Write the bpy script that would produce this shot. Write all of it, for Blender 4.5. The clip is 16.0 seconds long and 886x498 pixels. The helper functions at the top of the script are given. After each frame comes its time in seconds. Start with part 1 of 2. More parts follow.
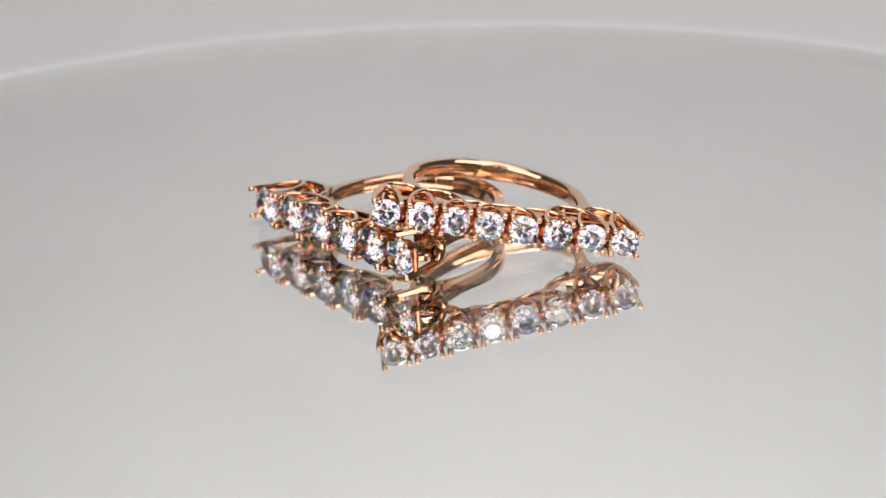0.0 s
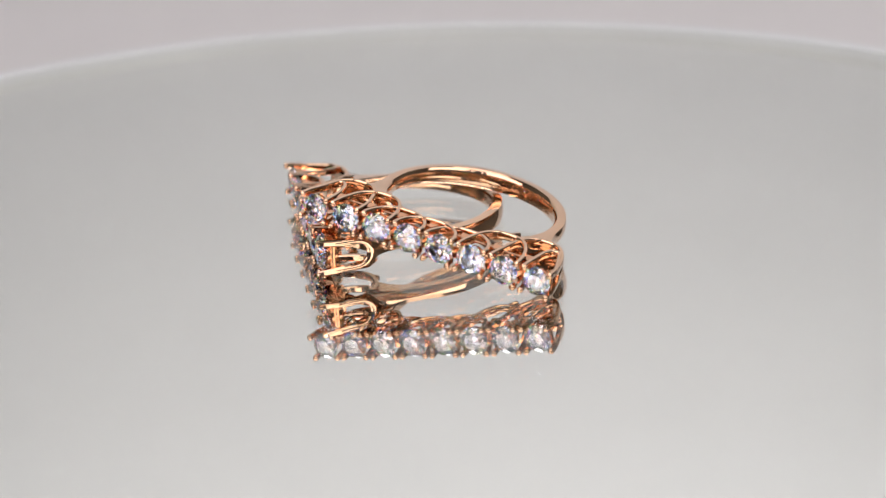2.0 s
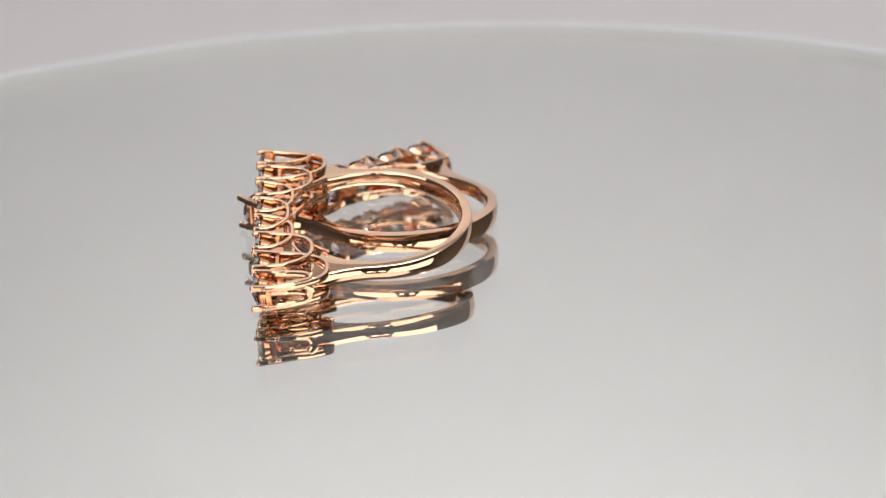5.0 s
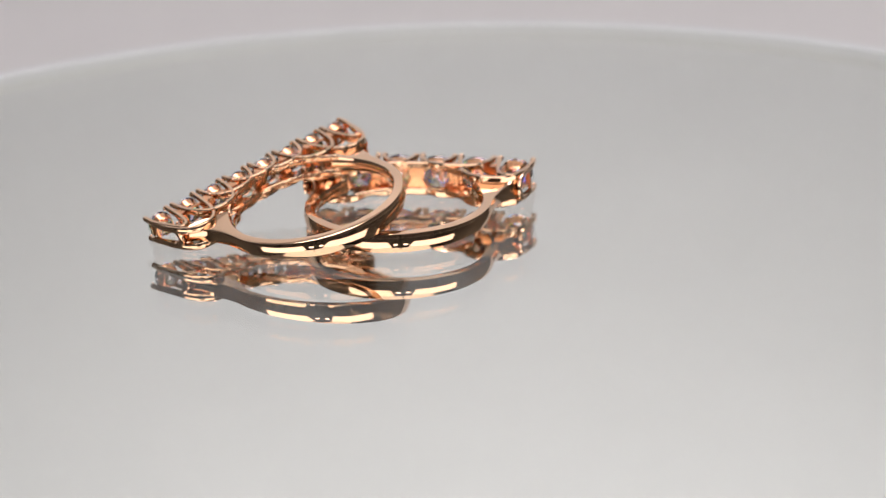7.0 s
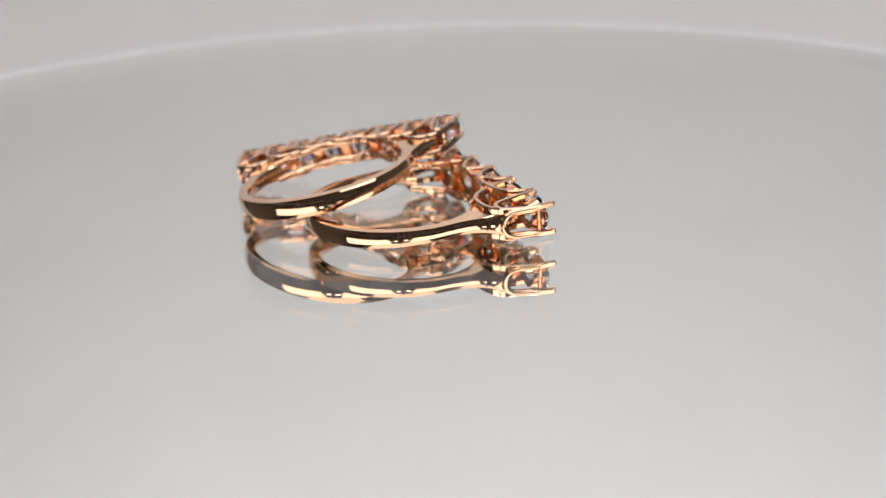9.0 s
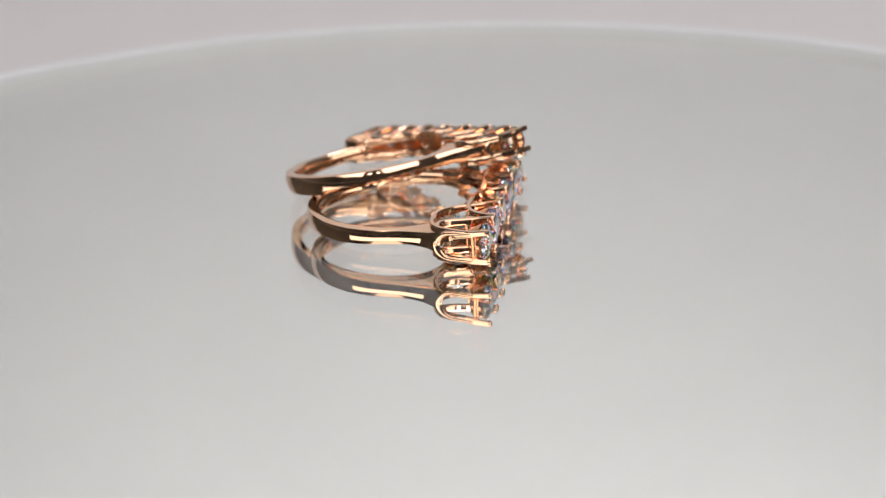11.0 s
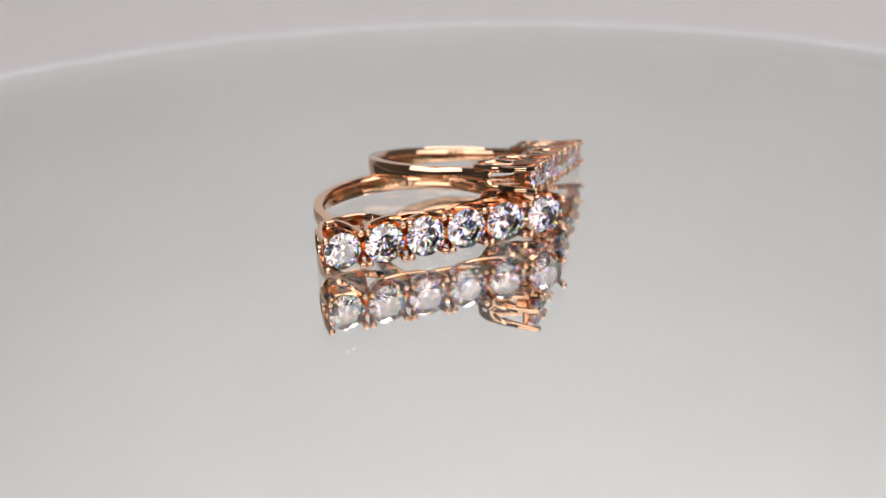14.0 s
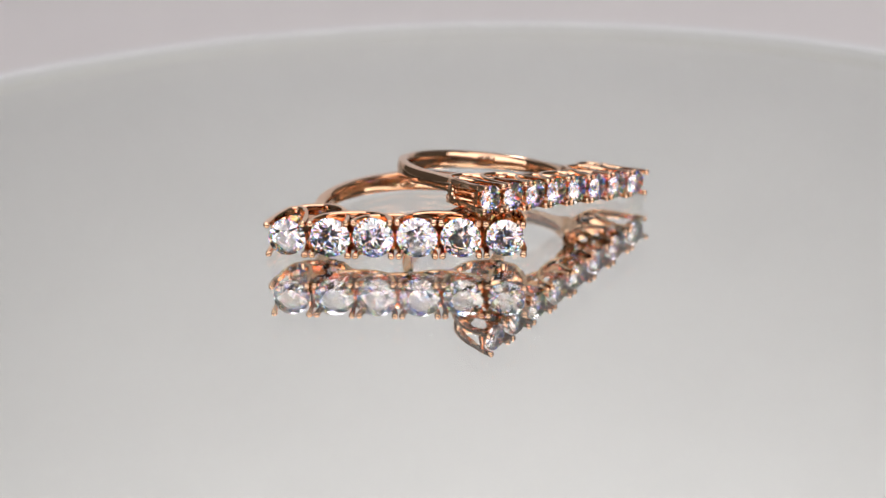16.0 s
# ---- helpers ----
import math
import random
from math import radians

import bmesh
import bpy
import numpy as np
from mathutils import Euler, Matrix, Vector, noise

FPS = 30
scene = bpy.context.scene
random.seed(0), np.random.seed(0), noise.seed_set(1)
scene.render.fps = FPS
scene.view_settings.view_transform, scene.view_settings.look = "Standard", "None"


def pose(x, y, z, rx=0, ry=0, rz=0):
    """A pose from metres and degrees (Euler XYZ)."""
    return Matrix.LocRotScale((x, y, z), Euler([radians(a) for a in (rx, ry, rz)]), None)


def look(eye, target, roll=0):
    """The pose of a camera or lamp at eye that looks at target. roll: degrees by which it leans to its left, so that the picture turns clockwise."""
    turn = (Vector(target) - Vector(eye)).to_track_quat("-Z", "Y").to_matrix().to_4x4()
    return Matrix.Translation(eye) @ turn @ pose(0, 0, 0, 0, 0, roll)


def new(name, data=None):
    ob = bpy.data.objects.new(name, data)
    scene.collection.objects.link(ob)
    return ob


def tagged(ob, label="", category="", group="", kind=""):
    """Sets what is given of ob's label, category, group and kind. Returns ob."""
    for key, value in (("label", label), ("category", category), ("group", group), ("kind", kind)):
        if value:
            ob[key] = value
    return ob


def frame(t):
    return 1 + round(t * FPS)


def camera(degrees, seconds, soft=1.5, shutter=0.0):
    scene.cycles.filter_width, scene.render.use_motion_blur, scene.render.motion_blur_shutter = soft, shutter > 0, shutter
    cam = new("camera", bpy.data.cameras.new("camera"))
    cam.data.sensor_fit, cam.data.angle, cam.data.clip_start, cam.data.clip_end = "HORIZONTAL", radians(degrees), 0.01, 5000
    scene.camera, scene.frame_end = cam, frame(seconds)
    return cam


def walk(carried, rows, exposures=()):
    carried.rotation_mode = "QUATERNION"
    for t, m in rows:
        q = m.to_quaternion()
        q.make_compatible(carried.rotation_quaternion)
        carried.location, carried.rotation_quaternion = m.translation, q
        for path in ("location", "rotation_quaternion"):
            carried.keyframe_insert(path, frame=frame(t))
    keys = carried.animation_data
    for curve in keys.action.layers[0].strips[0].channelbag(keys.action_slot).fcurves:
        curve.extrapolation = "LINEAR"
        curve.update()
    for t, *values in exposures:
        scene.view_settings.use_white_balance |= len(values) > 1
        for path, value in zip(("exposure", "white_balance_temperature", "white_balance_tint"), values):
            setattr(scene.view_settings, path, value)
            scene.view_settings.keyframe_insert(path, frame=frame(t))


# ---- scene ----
MM = 0.001


# ---- camera ----
cam = camera(32.93, 16.0, 1.2)
EYE, AIM = (0.0, -0.15, 0.05444), (0.00366, -0.01010, 0.00045)
walk(cam, [(0.0, look(EYE, AIM, -2.42)), (16.0, look(EYE, AIM, -2.42))], [(0.0, 0.0), (16.0, 0.0)])
cam.data.dof.use_dof = True
cam.data.dof.focus_distance = 0.146
cam.data.dof.aperture_fstop = 26.0

# turn of the turntable in degrees, every half second
TURN = [-0.13, -6.12, -12.35, -20.27, -29.3, -38.35, -47.2, -57.03, -68.05, -78.58, -89.7, -101.44, -114.32, -128.61, -142.9, -156.8, -170.1, -183.4, -195.25, -204.29, -213.5, -222.96, -232.53, -242.09, -251.53, -260.95, -270.3, -279.7, -289.0, -297.8, -305.0, -311.7, -318.09]


# ---- world ----
world = bpy.data.worlds.new("world")
scene.world = world
world.use_nodes = True
world.node_tree.nodes["Background"].inputs[0].default_value = (0.9, 0.95, 1.0, 1)
world.node_tree.nodes["Background"].inputs[1].default_value = 0.02


# ---- materials ----
def material(name, color, rough, metal=0.0, vary=0.1, scale=40.0, bump=0.0, bump_scale=400.0, rough_vary=0.1, fine=None, **extra):
    """A surface with slow stains and fine grain, sizes given as repeats per metre."""
    m = bpy.data.materials.new(name)
    m.use_nodes = True
    nt = m.node_tree
    b = nt.nodes["Principled BSDF"]
    b.inputs["Metallic"].default_value = metal
    for key, value in extra.items():
        b.inputs[key.replace("_", " ")].default_value = value
    co = nt.nodes.new("ShaderNodeTexCoord")
    big = nt.nodes.new("ShaderNodeTexNoise")
    big.inputs["Scale"].default_value = scale
    big.inputs["Detail"].default_value = 4
    small = nt.nodes.new("ShaderNodeTexNoise")
    small.inputs["Scale"].default_value = fine or scale * 14
    small.inputs["Detail"].default_value = 3
    nt.links.new(co.outputs["Object"], big.inputs["Vector"])
    nt.links.new(co.outputs["Object"], small.inputs["Vector"])
    mix = nt.nodes.new("ShaderNodeMath")
    mix.operation = "MULTIPLY_ADD"
    mix.inputs[1].default_value = 0.35
    nt.links.new(small.outputs[0], mix.inputs[0])
    nt.links.new(big.outputs[0], mix.inputs[2])
    ramp = nt.nodes.new("ShaderNodeValToRGB")
    ramp.color_ramp.elements[0].position = 0.42
    ramp.color_ramp.elements[1].position = 0.92
    ramp.color_ramp.elements[0].color = (*[c * (1 - vary) for c in color], 1)
    ramp.color_ramp.elements[1].color = (*[min(1, c * (1 + vary)) for c in color], 1)
    nt.links.new(mix.outputs[0], ramp.inputs[0])
    nt.links.new(ramp.outputs[0], b.inputs["Base Color"])
    rr = nt.nodes.new("ShaderNodeMapRange")
    rr.inputs["From Min"].default_value, rr.inputs["From Max"].default_value = 0.4, 0.95
    rr.inputs["To Min"].default_value = rough * (1 - rough_vary)
    rr.inputs["To Max"].default_value = rough * (1 + rough_vary)
    nt.links.new(mix.outputs[0], rr.inputs["Value"])
    nt.links.new(rr.outputs[0], b.inputs["Roughness"])
    if bump:
        n3 = nt.nodes.new("ShaderNodeTexNoise")
        n3.inputs["Scale"].default_value = bump_scale
        nt.links.new(co.outputs["Object"], n3.inputs["Vector"])
        bp = nt.nodes.new("ShaderNodeBump")
        bp.inputs["Strength"].default_value = bump
        bp.inputs["Distance"].default_value = 0.02 * MM
        nt.links.new(n3.outputs[0], bp.inputs["Height"])
        nt.links.new(bp.outputs[0], b.inputs["Normal"])
    return m


GOLD = material("rose_gold", (0.81, 0.515, 0.34), 0.07, metal=1.0, vary=0.05, scale=300, bump=0.25, bump_scale=900, rough_vary=0.5)
# unpolished gold, its deeper orange standing in for gold mirrored in gold
CAST_REDDENED = material("rose_gold_unpolished_reddened", (0.83, 0.405, 0.215), 0.18, metal=1.0, vary=0.08, scale=500, bump=0.5, bump_scale=2500, rough_vary=0.4)
GEM = bpy.data.materials.new("clear_stone")
GEM.use_nodes = True
# the stone splits the light slightly: one glass for each of red, green and blue
_n, _l = GEM.node_tree.nodes, GEM.node_tree.links
_n.remove(_n["Principled BSDF"])
_sum = None
for _c, _ior in (((1.0, 0, 0, 1), 2.385), ((0, 0.968, 0, 1), 2.40), ((0, 0, 1.0, 1), 2.42)):
    _g = _n.new("ShaderNodeBsdfGlass")
    _g.inputs["Color"].default_value = _c
    _g.inputs["IOR"].default_value = _ior
    _g.inputs["Roughness"].default_value = 0.06
    if _sum is None:
        _sum = _g
    else:
        _add = _n.new("ShaderNodeAddShader")
        _l.new(_sum.outputs[0], _add.inputs[0])
        _l.new(_g.outputs[0], _add.inputs[1])
        _sum = _add
_l.new(_sum.outputs[0], _n["Material Output"].inputs["Surface"])
GLASS = bpy.data.materials.new("mirror_glass")
GLASS.use_nodes = True
_n, _l = GLASS.node_tree.nodes, GLASS.node_tree.links
_n.remove(_n["Principled BSDF"])
# a clear sheet whose gloss grows towards grazing view
_facing = _n.new("ShaderNodeLayerWeight")
_facing.inputs["Blend"].default_value = 0.5
_power = _n.new("ShaderNodeMath")
_power.operation, _power.inputs[1].default_value = "POWER", 5.0
_gloss = _n.new("ShaderNodeMath")
_gloss.operation, _gloss.inputs[1].default_value, _gloss.inputs[2].default_value = "MULTIPLY_ADD", 0.96, 0.04
_clear = _n.new("ShaderNodeBsdfTransparent")
_clear.inputs["Color"].default_value = (0.985, 0.985, 0.98, 1)
_shine = _n.new("ShaderNodeBsdfGlossy")
_shine.inputs["Roughness"].default_value = 0.0
_mix = _n.new("ShaderNodeMixShader")
_l.new(_facing.outputs["Facing"], _power.inputs[0])
_l.new(_power.outputs[0], _gloss.inputs[0])
_l.new(_gloss.outputs[0], _mix.inputs[0])
_l.new(_clear.outputs[0], _mix.inputs[1])
_l.new(_shine.outputs[0], _mix.inputs[2])
_l.new(_mix.outputs[0], _n["Material Output"].inputs["Surface"])
SILVER = material("silvering", (0.895, 0.88, 0.835), 0.012, metal=1.0, vary=0.02, scale=30, rough_vary=0.2)
GROUND = material("ground_glass_edge", (0.53, 0.52, 0.525), 0.6, vary=0.02, scale=60)
# added wall under the bevel, toned to blend with the mirrored backdrop
BEVEL_WALL = material("added_bevel_wall", (0.62, 0.62, 0.62), 0.7, vary=0.02, scale=60)
PLASTIC = material("white_plastic", (0.60, 0.59, 0.59), 0.45, vary=0.03, scale=60, bump=0.1)
TABLE = material("pinkish_table", (0.485, 0.445, 0.435), 0.5, vary=0.05, scale=9, bump=0.1)
SIDES = material("grey_cloth", (0.10, 0.095, 0.085), 0.85, vary=0.1, scale=5, bump=0.2)
WALLS = material("white_cloth", (0.80, 0.80, 0.80), 0.9, vary=0.03, scale=5, bump=0.2)
DARK = material("dark_wall", (0.15, 0.138, 0.133), 0.8, vary=0.2, scale=4)
BLACK = material("black_fabric", (0.02, 0.02, 0.02), 0.7, vary=0.2, scale=60)


def glow(name, color, strength):
    m = bpy.data.materials.new(name)
    m.use_nodes = True
    b = m.node_tree.nodes["Principled BSDF"]
    b.inputs["Base Color"].default_value = (0.8, 0.8, 0.8, 1)
    b.inputs["Emission Color"].default_value = (*color, 1)
    b.inputs["Emission Strength"].default_value = strength
    return m


LAMP = glow("lit_diffuser", (1.0, 0.98, 0.95), 2.5)
LAMP_SPOT = glow("lit_lens", (0.90, 0.94, 1.0), 7.0)
LAMP_FRONT = glow("lit_front_diffuser", (1.0, 0.98, 0.96), 1.5)
LAMP_TOP = glow("lit_top_diffuser", (0.975, 0.985, 1.03), 10.0)


# ---- mesh helpers ----
def mesh_of(name, verts, faces, mat, smooth=None):
    """smooth: degrees under which an edge is shaded smooth."""
    bm = bmesh.new()
    vs = [bm.verts.new(v) for v in verts]
    for f in faces:
        bm.faces.new([vs[i] for i in f])
    return finish(name, bm, mat, smooth)


def finish(name, bm, mat, smooth=None):
    bmesh.ops.recalc_face_normals(bm, faces=bm.faces)
    if smooth is not None:
        for f in bm.faces:
            f.smooth = True
        for e in bm.edges:
            if len(e.link_faces) == 2:
                e.smooth = e.calc_face_angle(0) < radians(smooth)
    me = bpy.data.meshes.new(name)
    bm.to_mesh(me)
    bm.free()
    for m in mat if isinstance(mat, (list, tuple)) else [mat]:
        me.materials.append(m)
    return me


def part(name, me, parent, m=None, label=""):
    ob = new(name, me)
    ob.parent = parent
    if m is not None:
        ob.matrix_basis = m
    return tagged(ob, label)


def empty(name, label, category, group="", kind=""):
    ob = new(name)
    ob.empty_display_size = 0.01
    return tagged(ob, label, category, group, kind)


def sweep(name, points, half_in, half_up, mat, up=Vector((0, 0, 1)), round_ends=True, sides=8, power=0.7, smooth=50):
    """A rounded bar along points; half_in and half_up may be functions of 0..1 along it."""
    pts = [Vector(p) for p in points]
    n = len(pts)
    hi = half_in if callable(half_in) else (lambda s: half_in)
    hu = half_up if callable(half_up) else (lambda s: half_up)
    verts, faces = [], []
    rings = []
    for i, p in enumerate(pts):
        d = (pts[min(i + 1, n - 1)] - pts[max(i - 1, 0)]).normalized()
        side = d.cross(up)
        if side.length < 1e-4:
            side = d.cross(Vector((0, 1, 0)))
        side.normalize()
        u = side.cross(d).normalized()
        s = i / (n - 1)
        stations = [(p, 1.0)]
        if round_ends and i == 0:
            stations = [(p - d * hi(s) * 1.0, 0.35), (p - d * hi(s) * 0.75, 0.70), (p - d * hi(s) * 0.4, 0.92), (p, 1.0)]
        if round_ends and i == n - 1:
            stations = [(p, 1.0), (p + d * hi(s) * 0.4, 0.92), (p + d * hi(s) * 0.75, 0.70), (p + d * hi(s) * 1.0, 0.35)]
        for q, k in stations:
            ring = []
            for j in range(sides):
                a = 2 * math.pi * (j + 0.5) / sides
                c, t = math.cos(a), math.sin(a)
                c, t = math.copysign(abs(c) ** power, c), math.copysign(abs(t) ** power, t)
                ring.append(len(verts))
                verts.append(q + side * (c * hi(s) * k) + u * (t * hu(s) * k))
            rings.append(ring)
    for a, b in zip(rings, rings[1:]):
        for j in range(sides):
            faces.append((a[j], a[(j + 1) % sides], b[(j + 1) % sides], b[j]))
    faces.append(tuple(rings[0]))
    faces.append(tuple(rings[-1]))
    return mesh_of(name, verts, faces, mat, smooth)


def lathe(name, profile, mat, sides=96, smooth=40, closed=True):
    """Turns (radius, z) points round the upright axis."""
    verts, faces = [], []
    for r, z in profile:
        for j in range(sides):
            a = 2 * math.pi * j / sides
            verts.append((r * math.cos(a), r * math.sin(a), z))
    m = len(profile)
    for i in range(m if closed else m - 1):
        k = (i + 1) % m
        for j in range(sides):
            l = (j + 1) % sides
            faces.append((i * sides + j, i * sides + l, k * sides + l, k * sides + j))
    return mesh_of(name, verts, faces, mat, smooth)


# ---- the room ----
def slab(name, x0, x1, y0, y1, z0, z1, mat, label, category):
    bm = bmesh.new()
    bmesh.ops.create_cube(bm, size=1)
    for v in bm.verts:
        v.co = Vector(((x0 + x1) / 2 + v.co.x * (x1 - x0), (y0 + y1) / 2 + v.co.y * (y1 - y0), (z0 + z1) / 2 + v.co.z * (z1 - z0)))
    bmesh.ops.bevel(bm, geom=list(bm.edges), offset=0.002, segments=2, affect="EDGES")
    return tagged(new(name, finish(name, bm, mat, 30)), label, category, kind="structure")


TABLE_Z = -0.034
slab("floor", -0.7, 0.7, -0.8, 0.7, TABLE_Z - 0.03, TABLE_Z, TABLE, "pale pinkish matt table surface", "table surface")
slab("wall_north", -0.74, 0.74, 0.7, 0.74, TABLE_Z - 0.03, 0.95, WALLS, "plain white cloth backdrop behind the turntable", "backdrop")
slab("wall_west", -0.74, -0.7, -0.8, 0.7, TABLE_Z - 0.03, 0.95, SIDES, "plain dark grey side wall", "wall")
slab("wall_east", 0.7, 0.74, -0.8, 0.7, TABLE_Z - 0.03, 0.95, SIDES, "plain dark grey side wall", "wall")
slab("wall_south", -0.74, 0.74, -0.84, -0.8, TABLE_Z - 0.03, 0.95, DARK, "dark wall behind the camera", "wall")
slab("ceiling", -0.74, 0.74, -0.84, 0.74, 0.95, 0.99, WALLS, "plain white ceiling", "ceiling")


def softbox(m, width, height, mat, label, stand=True):
    box = empty("softbox", label, "studio light", "studio lights")
    w, h = width / 2, height / 2
    # tapered black housing, open towards +z
    v = [(-w, -h, 0), (w, -h, 0), (w, h, 0), (-w, h, 0), (-w * 0.4, -h * 0.4, -0.09), (w * 0.4, -h * 0.4, -0.09), (w * 0.4, h * 0.4, -0.09), (-w * 0.4, h * 0.4, -0.09)]
    part("housing", mesh_of("housing", v, [(0, 1, 5, 4), (1, 2, 6, 5), (2, 3, 7, 6), (3, 0, 4, 7), (7, 6, 5, 4)], BLACK), box)
    k = 0.97
    bm = bmesh.new()
    vs = [bm.verts.new(p) for p in ((-w * k, -h * k, -0.002), (w * k, -h * k, -0.002), (w * k, h * k, -0.002), (-w * k, h * k, -0.002))]
    bm.faces.new(vs)
    part("diffuser", finish("diffuser", bm, mat), box, label="glowing white diffuser")
    if stand:
        foot = m.inverted() @ Matrix.Translation((m.translation.x, m.translation.y, TABLE_Z))
        tall = (m.translation.z - TABLE_Z)
        part("pole", lathe("pole", [(0.001, 0.004), (0.006, 0.004), (0.006, tall - 0.02), (0.001, tall - 0.02)], BLACK, 16), box, foot @ pose(-m[0][2] * 0.09, -m[1][2] * 0.09, 0))
        part("base_plate", lathe("base_plate", [(0.001, 0.0), (0.05, 0.0), (0.05, 0.004), (0.001, 0.006)], BLACK, 32), box, foot @ pose(-m[0][2] * 0.09, -m[1][2] * 0.09, 0))
    box.matrix_basis = m
    return box


def facing(eye, target):
    """A pose whose +z looks from eye to target."""
    return Matrix.Translation(eye) @ (Vector(target) - Vector(eye)).to_track_quat("Z", "Y").to_matrix().to_4x4()


def around(azimuth, elevation, distance):
    """A place seen from the turntable: azimuth from the camera's side, positive to its right."""
    a, e = radians(azimuth), radians(elevation)
    return (distance * math.sin(a) * math.cos(e), -distance * math.cos(a) * math.cos(e), distance * math.sin(e))


for side in (-1, 1):
    softbox(facing(around(41 * side, 29, 0.42), (0, 0, 0)), 0.40, 0.165, LAMP, "black studio softbox with a lit white diffuser beside the camera")
softbox(facing(around(0, 53, 0.50), (0, 0, 0)), 0.56, 0.27, LAMP_FRONT, "black studio softbox with a lit white diffuser over the camera", True)
softbox(facing((0.07, 0.25, 0.93), (0.07, 0.55, 0.1)), 0.9, 0.4, LAMP_TOP, "large overhead softbox with a lit white diffuser", False)


# ---- turntable ----
def spot_lamp(place):
    lamp = empty("spot_lamp", "small black lamp with a lit round lens", "studio light", "small lamps")
    m = facing(place, (0, 0, 0))
    r = 0.0095
    part("housing", lathe("housing", [(0.0005, -0.03), (r * 0.8, -0.03), (r * 1.15, -0.024), (r * 1.15, 0.002), (r, 0.002), (r, -0.001), (0.0005, -0.001)], BLACK, 32), lamp)
    part("lens", lathe("lens", [(0.0003, 0.0), (r * 0.96, -0.0004), (r * 0.96, -0.0008), (0.0003, -0.0008)], LAMP_SPOT, 32), lamp, label="lit round lens")
    drop = Vector(place) - (m.to_3x3() @ Vector((0, 0, 0.015)))
    foot = m.inverted() @ Matrix.Translation((drop.x, drop.y, TABLE_Z))
    part("pole", lathe("pole", [(0.0005, 0.003), (0.002, 0.003), (0.002, drop.z - TABLE_Z - 0.004), (0.0005, drop.z - TABLE_Z - 0.004)], BLACK, 12), lamp, foot)
    part("base_plate", lathe("base_plate", [(0.0005, 0.0), (0.014, 0.0), (0.014, 0.003), (0.0005, 0.004)], BLACK, 24), lamp, foot)
    lamp.matrix_basis = m


for side in (-1, 1):
    spot_lamp(around(6 * side, 25, 0.215))


GLASS_T = 4.25 * MM
DISC_R = 96.8 * MM
SILVER_DEPTH = 1.25 * MM  # the depth at which the silvering shows through the glass
BEVEL = 3.4 * MM


def make_turntable():
    table = empty("turntable", "round white display turntable with a mirror glass top", "turntable")
    part("base", lathe("base", [(0.0005, -0.034), (0.060, -0.034), (0.062, -0.033), (0.062, -0.012), (0.060, -0.0105), (0.0005, -0.0105)], PLASTIC), table, label="white plastic base")
    part("platter", lathe("platter", [(0.0005, -0.0102), (0.0880, -0.0102), (0.0895, -0.0090), (0.0895, -GLASS_T - 0.0010), (0.0885, -GLASS_T - 0.0004), (0.0005, -GLASS_T - 0.0004)], PLASTIC, 128), table, label="white plastic platter with a rounded rim")
    # glass disc with a ground bevel, silvered below its clear face
    bm = bmesh.new()
    n = 192
    prof = [(DISC_R - BEVEL, 0.0), (DISC_R - 0.0005, -0.00012), (DISC_R, -0.0006), (DISC_R, -GLASS_T + 0.0002), (DISC_R - 0.0002, -GLASS_T)]

    def loop(r, z):
        return [bm.verts.new((r * math.cos(2 * math.pi * j / n), r * math.sin(2 * math.pi * j / n), z)) for j in range(n)]

    loops = [loop(r, z) for r, z in prof]
    for a, b in zip(loops, loops[1:]):
        for j in range(n):
            bm.faces.new((a[j], b[j], b[(j + 1) % n], a[(j + 1) % n])).material_index = 2
    bm.faces.new(loops[0])
    bm.faces.new(list(reversed(loops[-1]))).material_index = 2
    deep = loop(DISC_R - BEVEL, -SILVER_DEPTH)
    # added wall down to the silvering, covers the bevel's dark underside
    for j in range(n):
        bm.faces.new((loops[0][j], deep[j], deep[(j + 1) % n], loops[0][(j + 1) % n])).material_index = 3
    bm.faces.new(deep).material_index = 1
    part("mirror", finish("mirror", bm, [GLASS, SILVER, GROUND, BEVEL_WALL]), table, label="mirror glass disc with a pale ground edge")
    return table


# ---- rings ----
def brilliant(name, R, off=0.02):
    """A round cut stone whose table looks to -y; off: how unevenly its facets are cut."""
    v, f = [], []

    def put(r, a, y, k=1.0):
        r, a, y = r * (1 + k * random.uniform(-off, off)), a + k * random.uniform(-60, 60) * off, y * (1 + k * random.uniform(-off, off))
        v.append((R * r * math.cos(radians(a)), R * y, R * r * math.sin(radians(a))))
        return len(v) - 1

    T = [put(0.56, 45 * k, -0.30, 0.0) for k in range(8)]
    U = [put(0.80, 45 * k + 22.5, -0.19) for k in range(8)]
    G = [put(1.0, 22.5 * j, -0.02, 0.0) for j in range(16)]
    g = [put(1.0, 22.5 * j, 0.02, 0.0) for j in range(16)]
    L = [put(0.22, 45 * k + 22.5, 0.69) for k in range(8)]
    C = put(0.0, 0, 0.86)
    f.append(tuple(T))
    for k in range(8):
        q, a, b, c = (k + 1) % 8, 2 * k, 2 * k + 1, (2 * k + 2) % 16
        f += [(T[k], U[k], T[q]), (T[k], U[k - 1], G[a], U[k]), (U[k], G[a], G[b]), (U[k], G[b], G[c])]
        f += [(G[a], g[a], g[b], G[b]), (G[b], g[b], g[c], G[c])]
        f += [(C, L[k - 1], g[a], L[k]), (L[k], g[a], g[b]), (L[k], g[b], g[c])]
    return mesh_of(name, v, f, GEM)


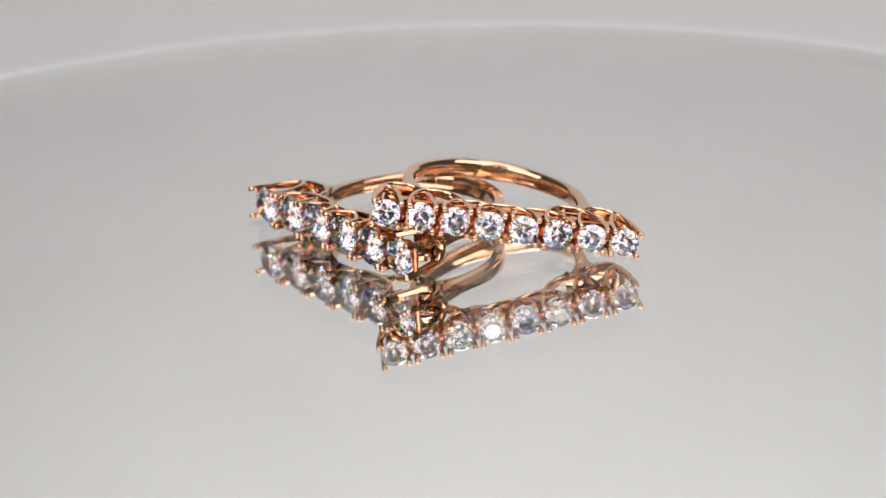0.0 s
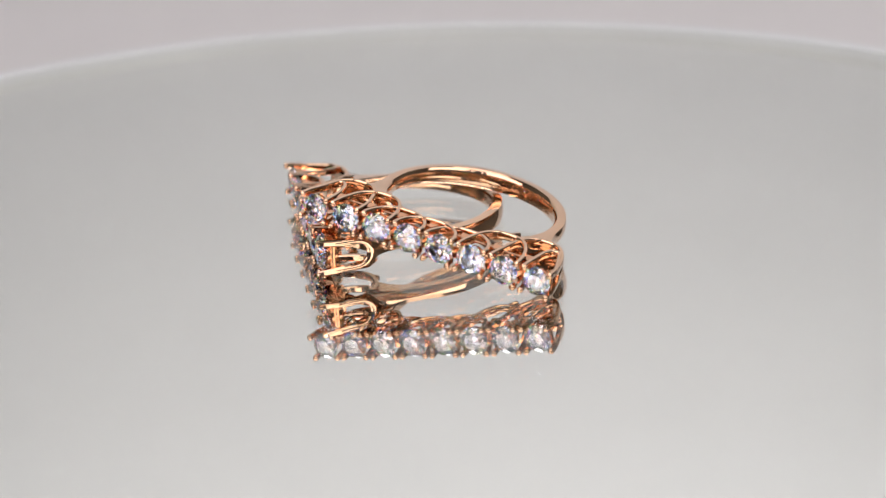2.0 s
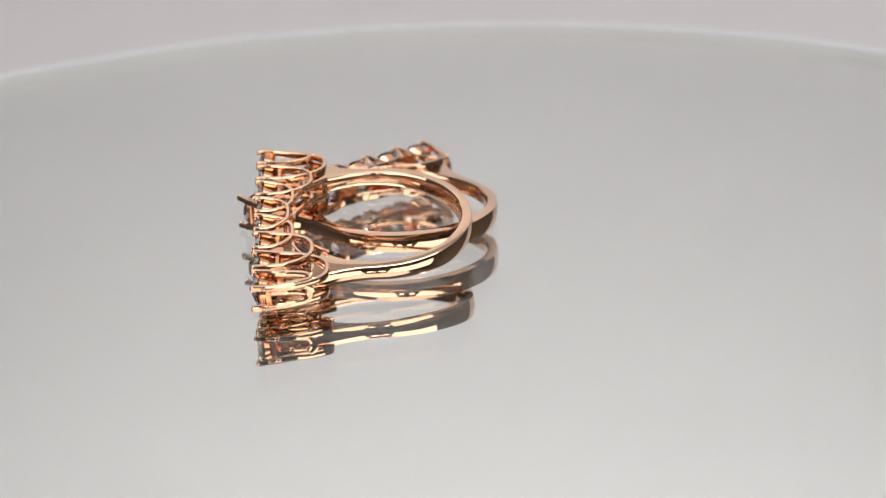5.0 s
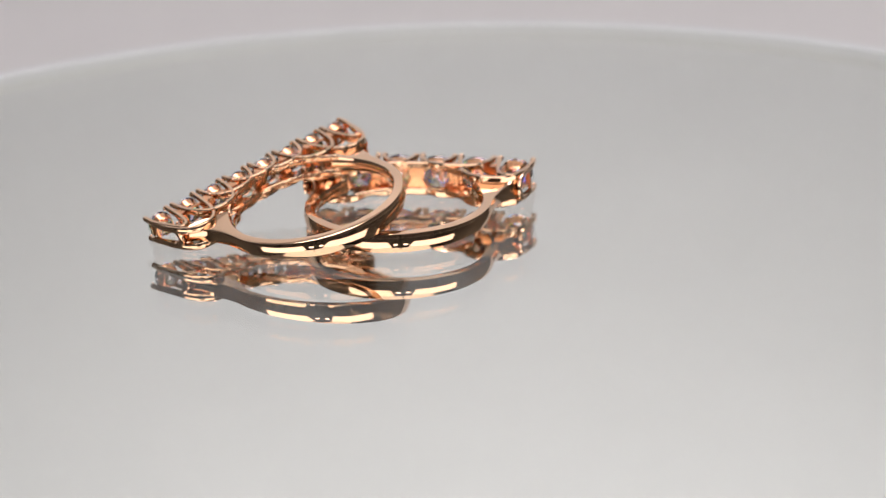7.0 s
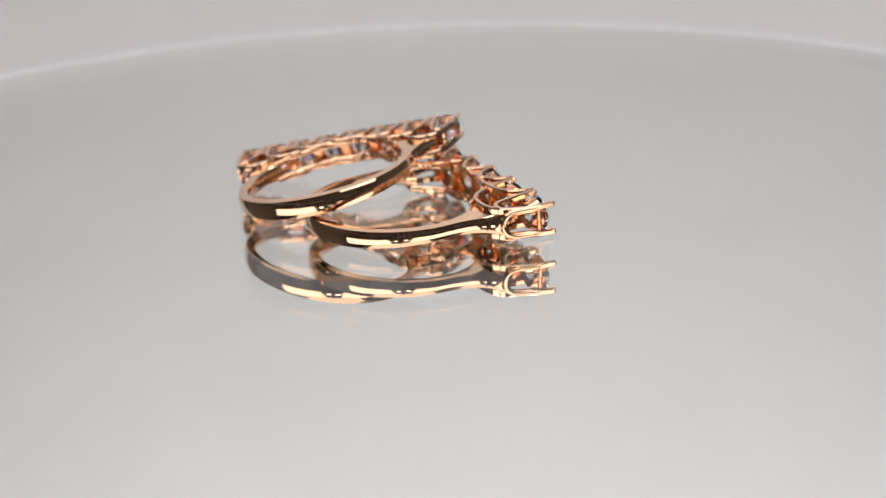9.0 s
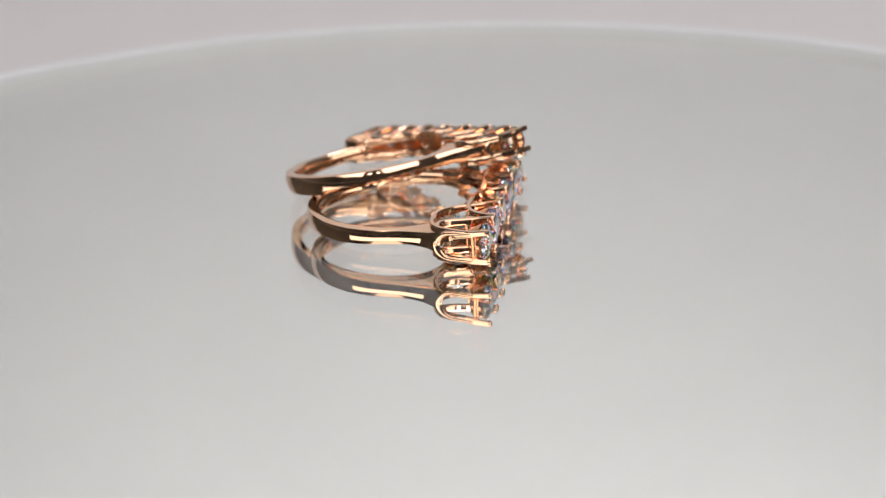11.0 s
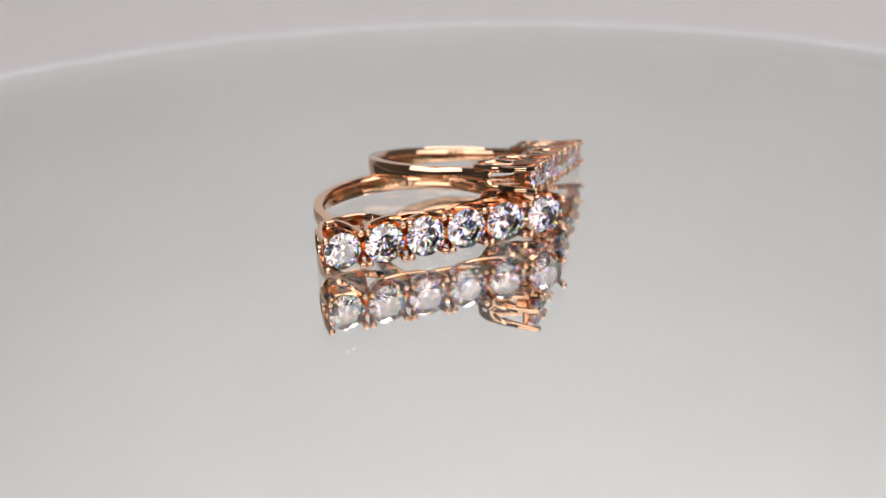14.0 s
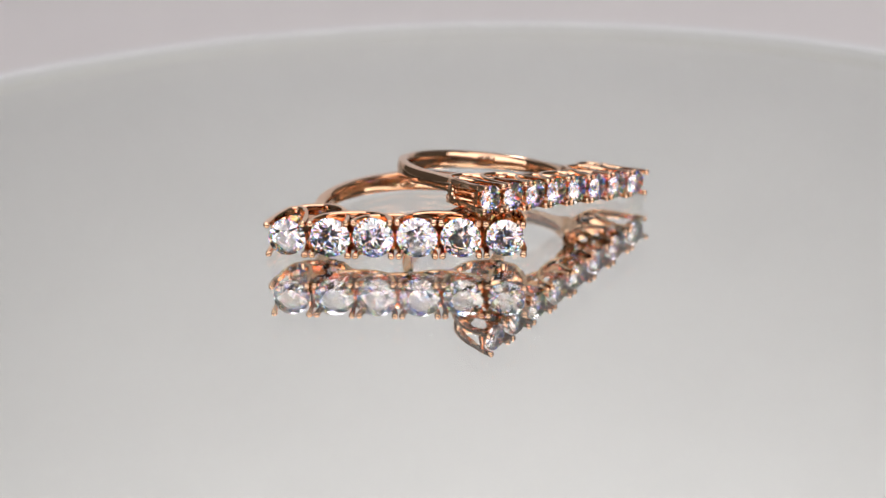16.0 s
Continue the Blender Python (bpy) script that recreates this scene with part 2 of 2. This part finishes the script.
def make_ring(label, count, pitch, R, px, pz, Ri, thick, yc, wing, tall, mark, swell, taper):
    """Finger ring in its own space, in millimetres: the row of stones along x with the tables at y = 0,
    the hoop behind it (+y), the finger's axis along z. Ri: inner radius; yc: the hoop's middle;
    wing: where the shoulders end; tall: half the row's height at its ends, swell: how much more it has in the middle;
    taper: the size of the stones at the ends."""
    ring = empty("finger_ring", label, "ring", "gold rings")
    S = MM
    w = 0.30 if R > 1.6 else 0.25
    xs = [(i - (count - 1) / 2) * pitch for i in range(count)]
    depth = 6.9

    def bulge(x):
        return swell * (1 - min(1, abs(x) / (xs[-1] + px)) ** 2)


    def clip(x):
        return yc - math.sqrt(max(Ri * Ri - x * x, 0)) - 0.35 if abs(x) < Ri - 0.02 else 99

    def back(x):
        return min(depth, clip(x))

    # stones with seats
    stones = [brilliant("stone", R * S) for _ in range(4)]
    cup = [(0.88, 0.44), (0.91, 0.48), (0.86, 0.62), (0.77, 0.84), (0.73, 1.02), (0.70, 1.06), (0.66, 1.04), (0.68, 0.90), (0.78, 0.66)]
    seat = lathe("seat", [(R * r * S, R * (y - 0.31) * S) for r, y in cup], CAST_REDDENED, 24, 40)
    tip = bmesh.new()
    bmesh.ops.create_icosphere(tip, subdivisions=2, radius=(w + 0.06) * S)
    for v in tip.verts:
        v.co.y *= 0.8
    tip = finish("prong_tip", tip, GOLD, 60)
    for i, x in enumerate(xs):
        size = Matrix.Diagonal([1.03 - (1.03 - taper) * (abs(x) / xs[-1]) ** 3] * 3 + [1])
        part("stone", stones[i % 4], ring, pose(x * S, 0.31 * R * S, 0, random.uniform(-2, 2), random.uniform(0, 45), random.uniform(-2, 2)) @ size, "clear round brilliant-cut stone")
        held = part("seat", seat, ring, pose(x * S, 0.31 * R * S, 0, -90, 0, 0) @ size)
        to_seat = held.matrix_basis.inverted()
        for sx in (-1, 1):
            for sz in (-1, 1):
                part("prong_tip", tip, held, to_seat @ pose((x + sx * (px - 0.12)) * S, 0.02 * S, sz * (pz - 0.05 + bulge(x + sx * px)) * S))
        if i in (0, count - 1):
            continue
        # plate with a round hole behind each stone but the last ones
        hx, hz, hole = pitch / 2 - 0.02, tall - 0.35 + bulge(x), 0.74 * R
        rims = []
        for y, k in ((2.08, 1.0), (2.12, 0.97), (2.34, 0.97), (2.38, 1.0)):
            rims.append([(x * S + hole / k * math.cos(2 * math.pi * j / 32) * S, y * S, hole / k * math.sin(2 * math.pi * j / 32) * S) for j in range(32)])
        for y in (2.38, 2.08):
            rims.append([])
            for j in range(32):
                c, t = math.cos(2 * math.pi * j / 32), math.sin(2 * math.pi * j / 32)
                far = min(hx / max(abs(c), 1e-6), hz / max(abs(t), 1e-6))
                rims[-1].append((x * S + far * c * S, y * S, far * t * S))
        quads = [(a * 32 + j, a * 32 + (j + 1) % 32, (a + 1) % 6 * 32 + (j + 1) % 32, (a + 1) % 6 * 32 + j) for a in range(6) for j in range(32)]
        part("gallery_plate", mesh_of("gallery_plate", [p for rim in rims for p in rim], quads, CAST_REDDENED, 35), ring)
    # interlaced arches: from the near prong of one stone round to the far prong of the next
    zw = tall - 0.30

    def wire(points):
        out = []
        for x, y, z in points:
            out.append((x * S, y * S, (z + math.copysign(bulge(x), z)) * S))
        return sweep("arch", out, w * 0.92 * S, lambda s: (0.27 + 0.13 * math.sin(math.pi * s)) * S, GOLD, power=0.5, smooth=34)

    def zat(y, sz):
        k = min(1, max(0, y / 2.5))
        return sz * (pz * (1 - k) + (zw - 0.10) * k)

    def rounded(u):
        return max(1 - abs(u) ** 2.7, 0) ** 0.52

    steps = [math.sin((-1 + 2 * j / 28) * math.pi / 2) for j in range(29)]
    for sz in (-1, 1):
        for i in range(count - 1):
            a, b = xs[i] - px + 0.06, xs[i + 1] + px - 0.06
            mid, half = (a + b) / 2, (b - a) / 2
            # as deep as the finger hole behind it allows
            d = min([depth] + [(clip(mid + half * u) + 0.2) / rounded(u) for u in steps[1:-1]])
            pts = []
            for u in steps:
                y = max(d * rounded(u), 0.02)
                pts.append((mid + half * u, y, zat(y, sz) + sz * (0.05 if i % 2 else -0.05) * min(1, y / 2)))
            part("arch", wire(pts), ring)
        # the last stone at either end has a loop of its own
        for x0 in (xs[0], xs[-1]):
            pts = []
            for u in steps:
                y = max(5.3 * (1 - abs(u) ** 3.2) ** 0.5 if abs(u) < 1 else 0, 0.02)
                pts.append((x0 + (px - 0.06) * u - max(0, y - 1.5) * 0.21 * (u if u * x0 > 0 else 0), y, zat(y, sz)))
            part("end_arch", wire(pts), ring)
        # inner rail along the finger hole
        pts = []
        X = min(Ri - 1.3, xs[-1] - 1)
        for j in range(25):
            x = -X + 2 * X * j / 24
            pts.append((x * S, (clip(x) + 0.1) * S, sz * (zw - 0.28 + bulge(x)) * S))
        part("inner_rail", sweep("inner_rail", pts, 0.20 * S, 0.34 * S, GOLD), ring)
    # upright bridges between neighbouring stones
    half = (pitch - 1.80 * R) / 2
    for i in range(count - 1):
        x = (xs[i] + xs[i + 1]) / 2
        y1 = max(min(back(x) - 0.05, 2.8), 2.4)
        top = zw + 0.1 + bulge(x)
        # its front is a ridge that leans to both sides
        bm = bmesh.new()
        sides = []
        for k in (-1, 0, 1):
            y0 = 2.2 if k else 1.35
            prof = [(y0, pz - 0.5), (y0 + 0.15, top), (y1, top), (y1, -top), (y0 + 0.15, -top), (y0, 0.5 - pz)]
            sides.append([bm.verts.new(((x + k * half) * S, y * S, z * S)) for y, z in prof])
        n = len(prof)
        for p, q in zip(sides, sides[1:]):
            for k in range(n):
                bm.faces.new((p[k], p[(k + 1) % n], q[(k + 1) % n], q[k]))
        bm.faces.new(sides[0])
        bm.faces.new(sides[2])
        part("bridge", finish("bridge", bm, CAST_REDDENED, 35), ring)
    # the open sides of the row: a lying U from the end prongs to the shoulders
    for e in (-1, 1):
        xe = e * (xs[-1] + px - 0.08)
        zs = zw - 0.06
        pts = [(1.0, -zat(1.0, 1)), (1.8, -zat(1.8, 1)), (2.6, -zs), (3.4, -zs)]
        pts += [(3.75 + 1.55 * math.sin(radians(a)), -zs * math.cos(radians(a))) for a in range(15, 91, 15)]
        pts = pts + [(y, -z) for y, z in reversed(pts[:-1])]
        part("side_frame", sweep("side_frame", [(xe * S - e * max(0, y - 1.5) * 0.21 * S, y * S, z * S) for y, z in pts], lambda s: (0.26 + 0.14 * math.sin(math.pi * s) ** 4) * S, 0.26 * S, GOLD, up=Vector((1, 0, 0))), ring)
        zc = zat(1.4, 1)
        part("crossbar", sweep("crossbar", [((xe - e * 0.30) * S, 1.45 * S, zc * k * S) for k in (-1, -0.5, 0, 0.5, 1)], 0.27 * S, 0.18 * S, CAST_REDDENED, up=Vector((1, 0, 0)), round_ends=False, power=0.8), ring)
    # hoop with flared shoulders
    Ro = Ri + thick
    rows = []
    N = 40
    for j in range(-N, N + 1):
        s = j / N
        e = 1 if s >= 0 else -1
        k = abs(s)
        if k <= 0.68:
            a = radians(90 - 92 * k / 0.68)
            o = Vector((Ro * math.cos(a), yc + Ro * math.sin(a)))
            q = Vector((Ri * math.cos(a), yc + Ri * math.sin(a)))
        else:
            u = (k - 0.68) / 0.32
            a0 = radians(-2)
            p0 = Vector((Ro * math.cos(a0), yc + Ro * math.sin(a0)))
            p3 = Vector(wing)
            p1 = p0 + Vector((0.0, -2.4))
            p2 = p3 + Vector((-1.5, 2.0))
            o = p0 * (1 - u) ** 3 + 3 * p1 * u * (1 - u) ** 2 + 3 * p2 * u * u * (1 - u) + p3 * u ** 3
            a = radians(-2 - 36 * u)
            q = Vector((Ri * math.cos(a), yc + Ri * math.sin(a)))
        hz = 1.05 - 0.30 * min(1, k / 0.68) ** 1.5
        if k > 0.68:
            u = (k - 0.68) / 0.32
            hz += (zw - 0.12 - hz) * u ** 4.5
        rows.append((e, o, q, hz))
    zin = (-0.84, -0.5, -0.17, 0.17, 0.5, 0.84)
    zout = (0.93, 0.74, 0.48, 0.16, -0.16, -0.48, -0.74, -0.93)
    verts, faces, m = [], [], 18
    for e, o, q, hz in rows:
        d = (o - q)
        L = d.length
        d = d / L
        # softly domed inside and outside, flat edges
        sec = [(0.22 * z * z, z * hz) for z in zin] + [(0.30, hz), (L - 0.26, hz)]
        sec += [(L + 0.07 - 0.17 * z * z, z * hz) for z in zout] + [(L - 0.26, -hz), (0.30, -hz)]
        for t, z in sec:
            c = q + d * t
            verts.append((e * c.x * S, c.y * S, z * S))
    for i in range(len(rows) - 1):
        for j in range(m):
            faces.append((i * m + j, i * m + (j + 1) % m, (i + 1) * m + (j + 1) % m, (i + 1) * m + j))
    faces += [tuple(range(m)), tuple(range((len(rows) - 1) * m, len(rows) * m))]
    # stamped marks inside the hoop, too worn to read
    bm = bmesh.new()
    for i in range(7):
        a = radians(mark + 3.6 * (i - 3))
        hgt = (0.36, 0.30, 0.36, 0.2, 0.36, 0.28, 0.34)[i]
        c = bmesh.ops.create_cube(bm, size=1)["verts"]
        bmesh.ops.transform(bm, verts=c, matrix=Matrix.Translation((Ri * math.cos(a) * S, (yc + Ri * math.sin(a)) * S, 0)) @ Matrix.Rotation(a, 4, "Z") @ Matrix.Diagonal((0.10 * S, 0.26 * S, 2 * hgt * S, 1)))
    part("hallmark", finish("hallmark", bm, GOLD), ring, label="small worn stamped marks")
    part("band", mesh_of("band", verts, faces, GOLD, 32), ring, label="polished rose gold band with flared shoulders")
    return ring


turntable = make_turntable()
large_ring = make_ring("rose gold ring, six large clear stones, flat on the mirror", 6, 4.39, 2.04, 1.93, 1.54, 8.7, 1.28, 11.37, (11.8, 5.0), 1.74, 90, 0.26, 0.93)
small_ring = make_ring("rose gold ring, eight small clear stones, leaning on another ring", 8, 3.366, 1.43, 1.38, 1.16, 8.4, 1.25, 11.75, (11.85, 4.9), 1.38, 74, 0.13, 0.97)
LARGE = pose(-8.19 * MM, -7.37 * MM, 2.03 * MM, -2.05, 0, -50.65)
SMALL = pose(9.85 * MM, -14.77 * MM, 3.92 * MM, -1.7, 11.11, 1.54)


def motions():
    for thing, rest in ((turntable, pose(0, 0, 0)), (large_ring, LARGE), (small_ring, SMALL)):
        walk(thing, [(0.5 * i, pose(0, 0, 0, 0, 0, a) @ rest) for i, a in enumerate(TURN)])


motions()
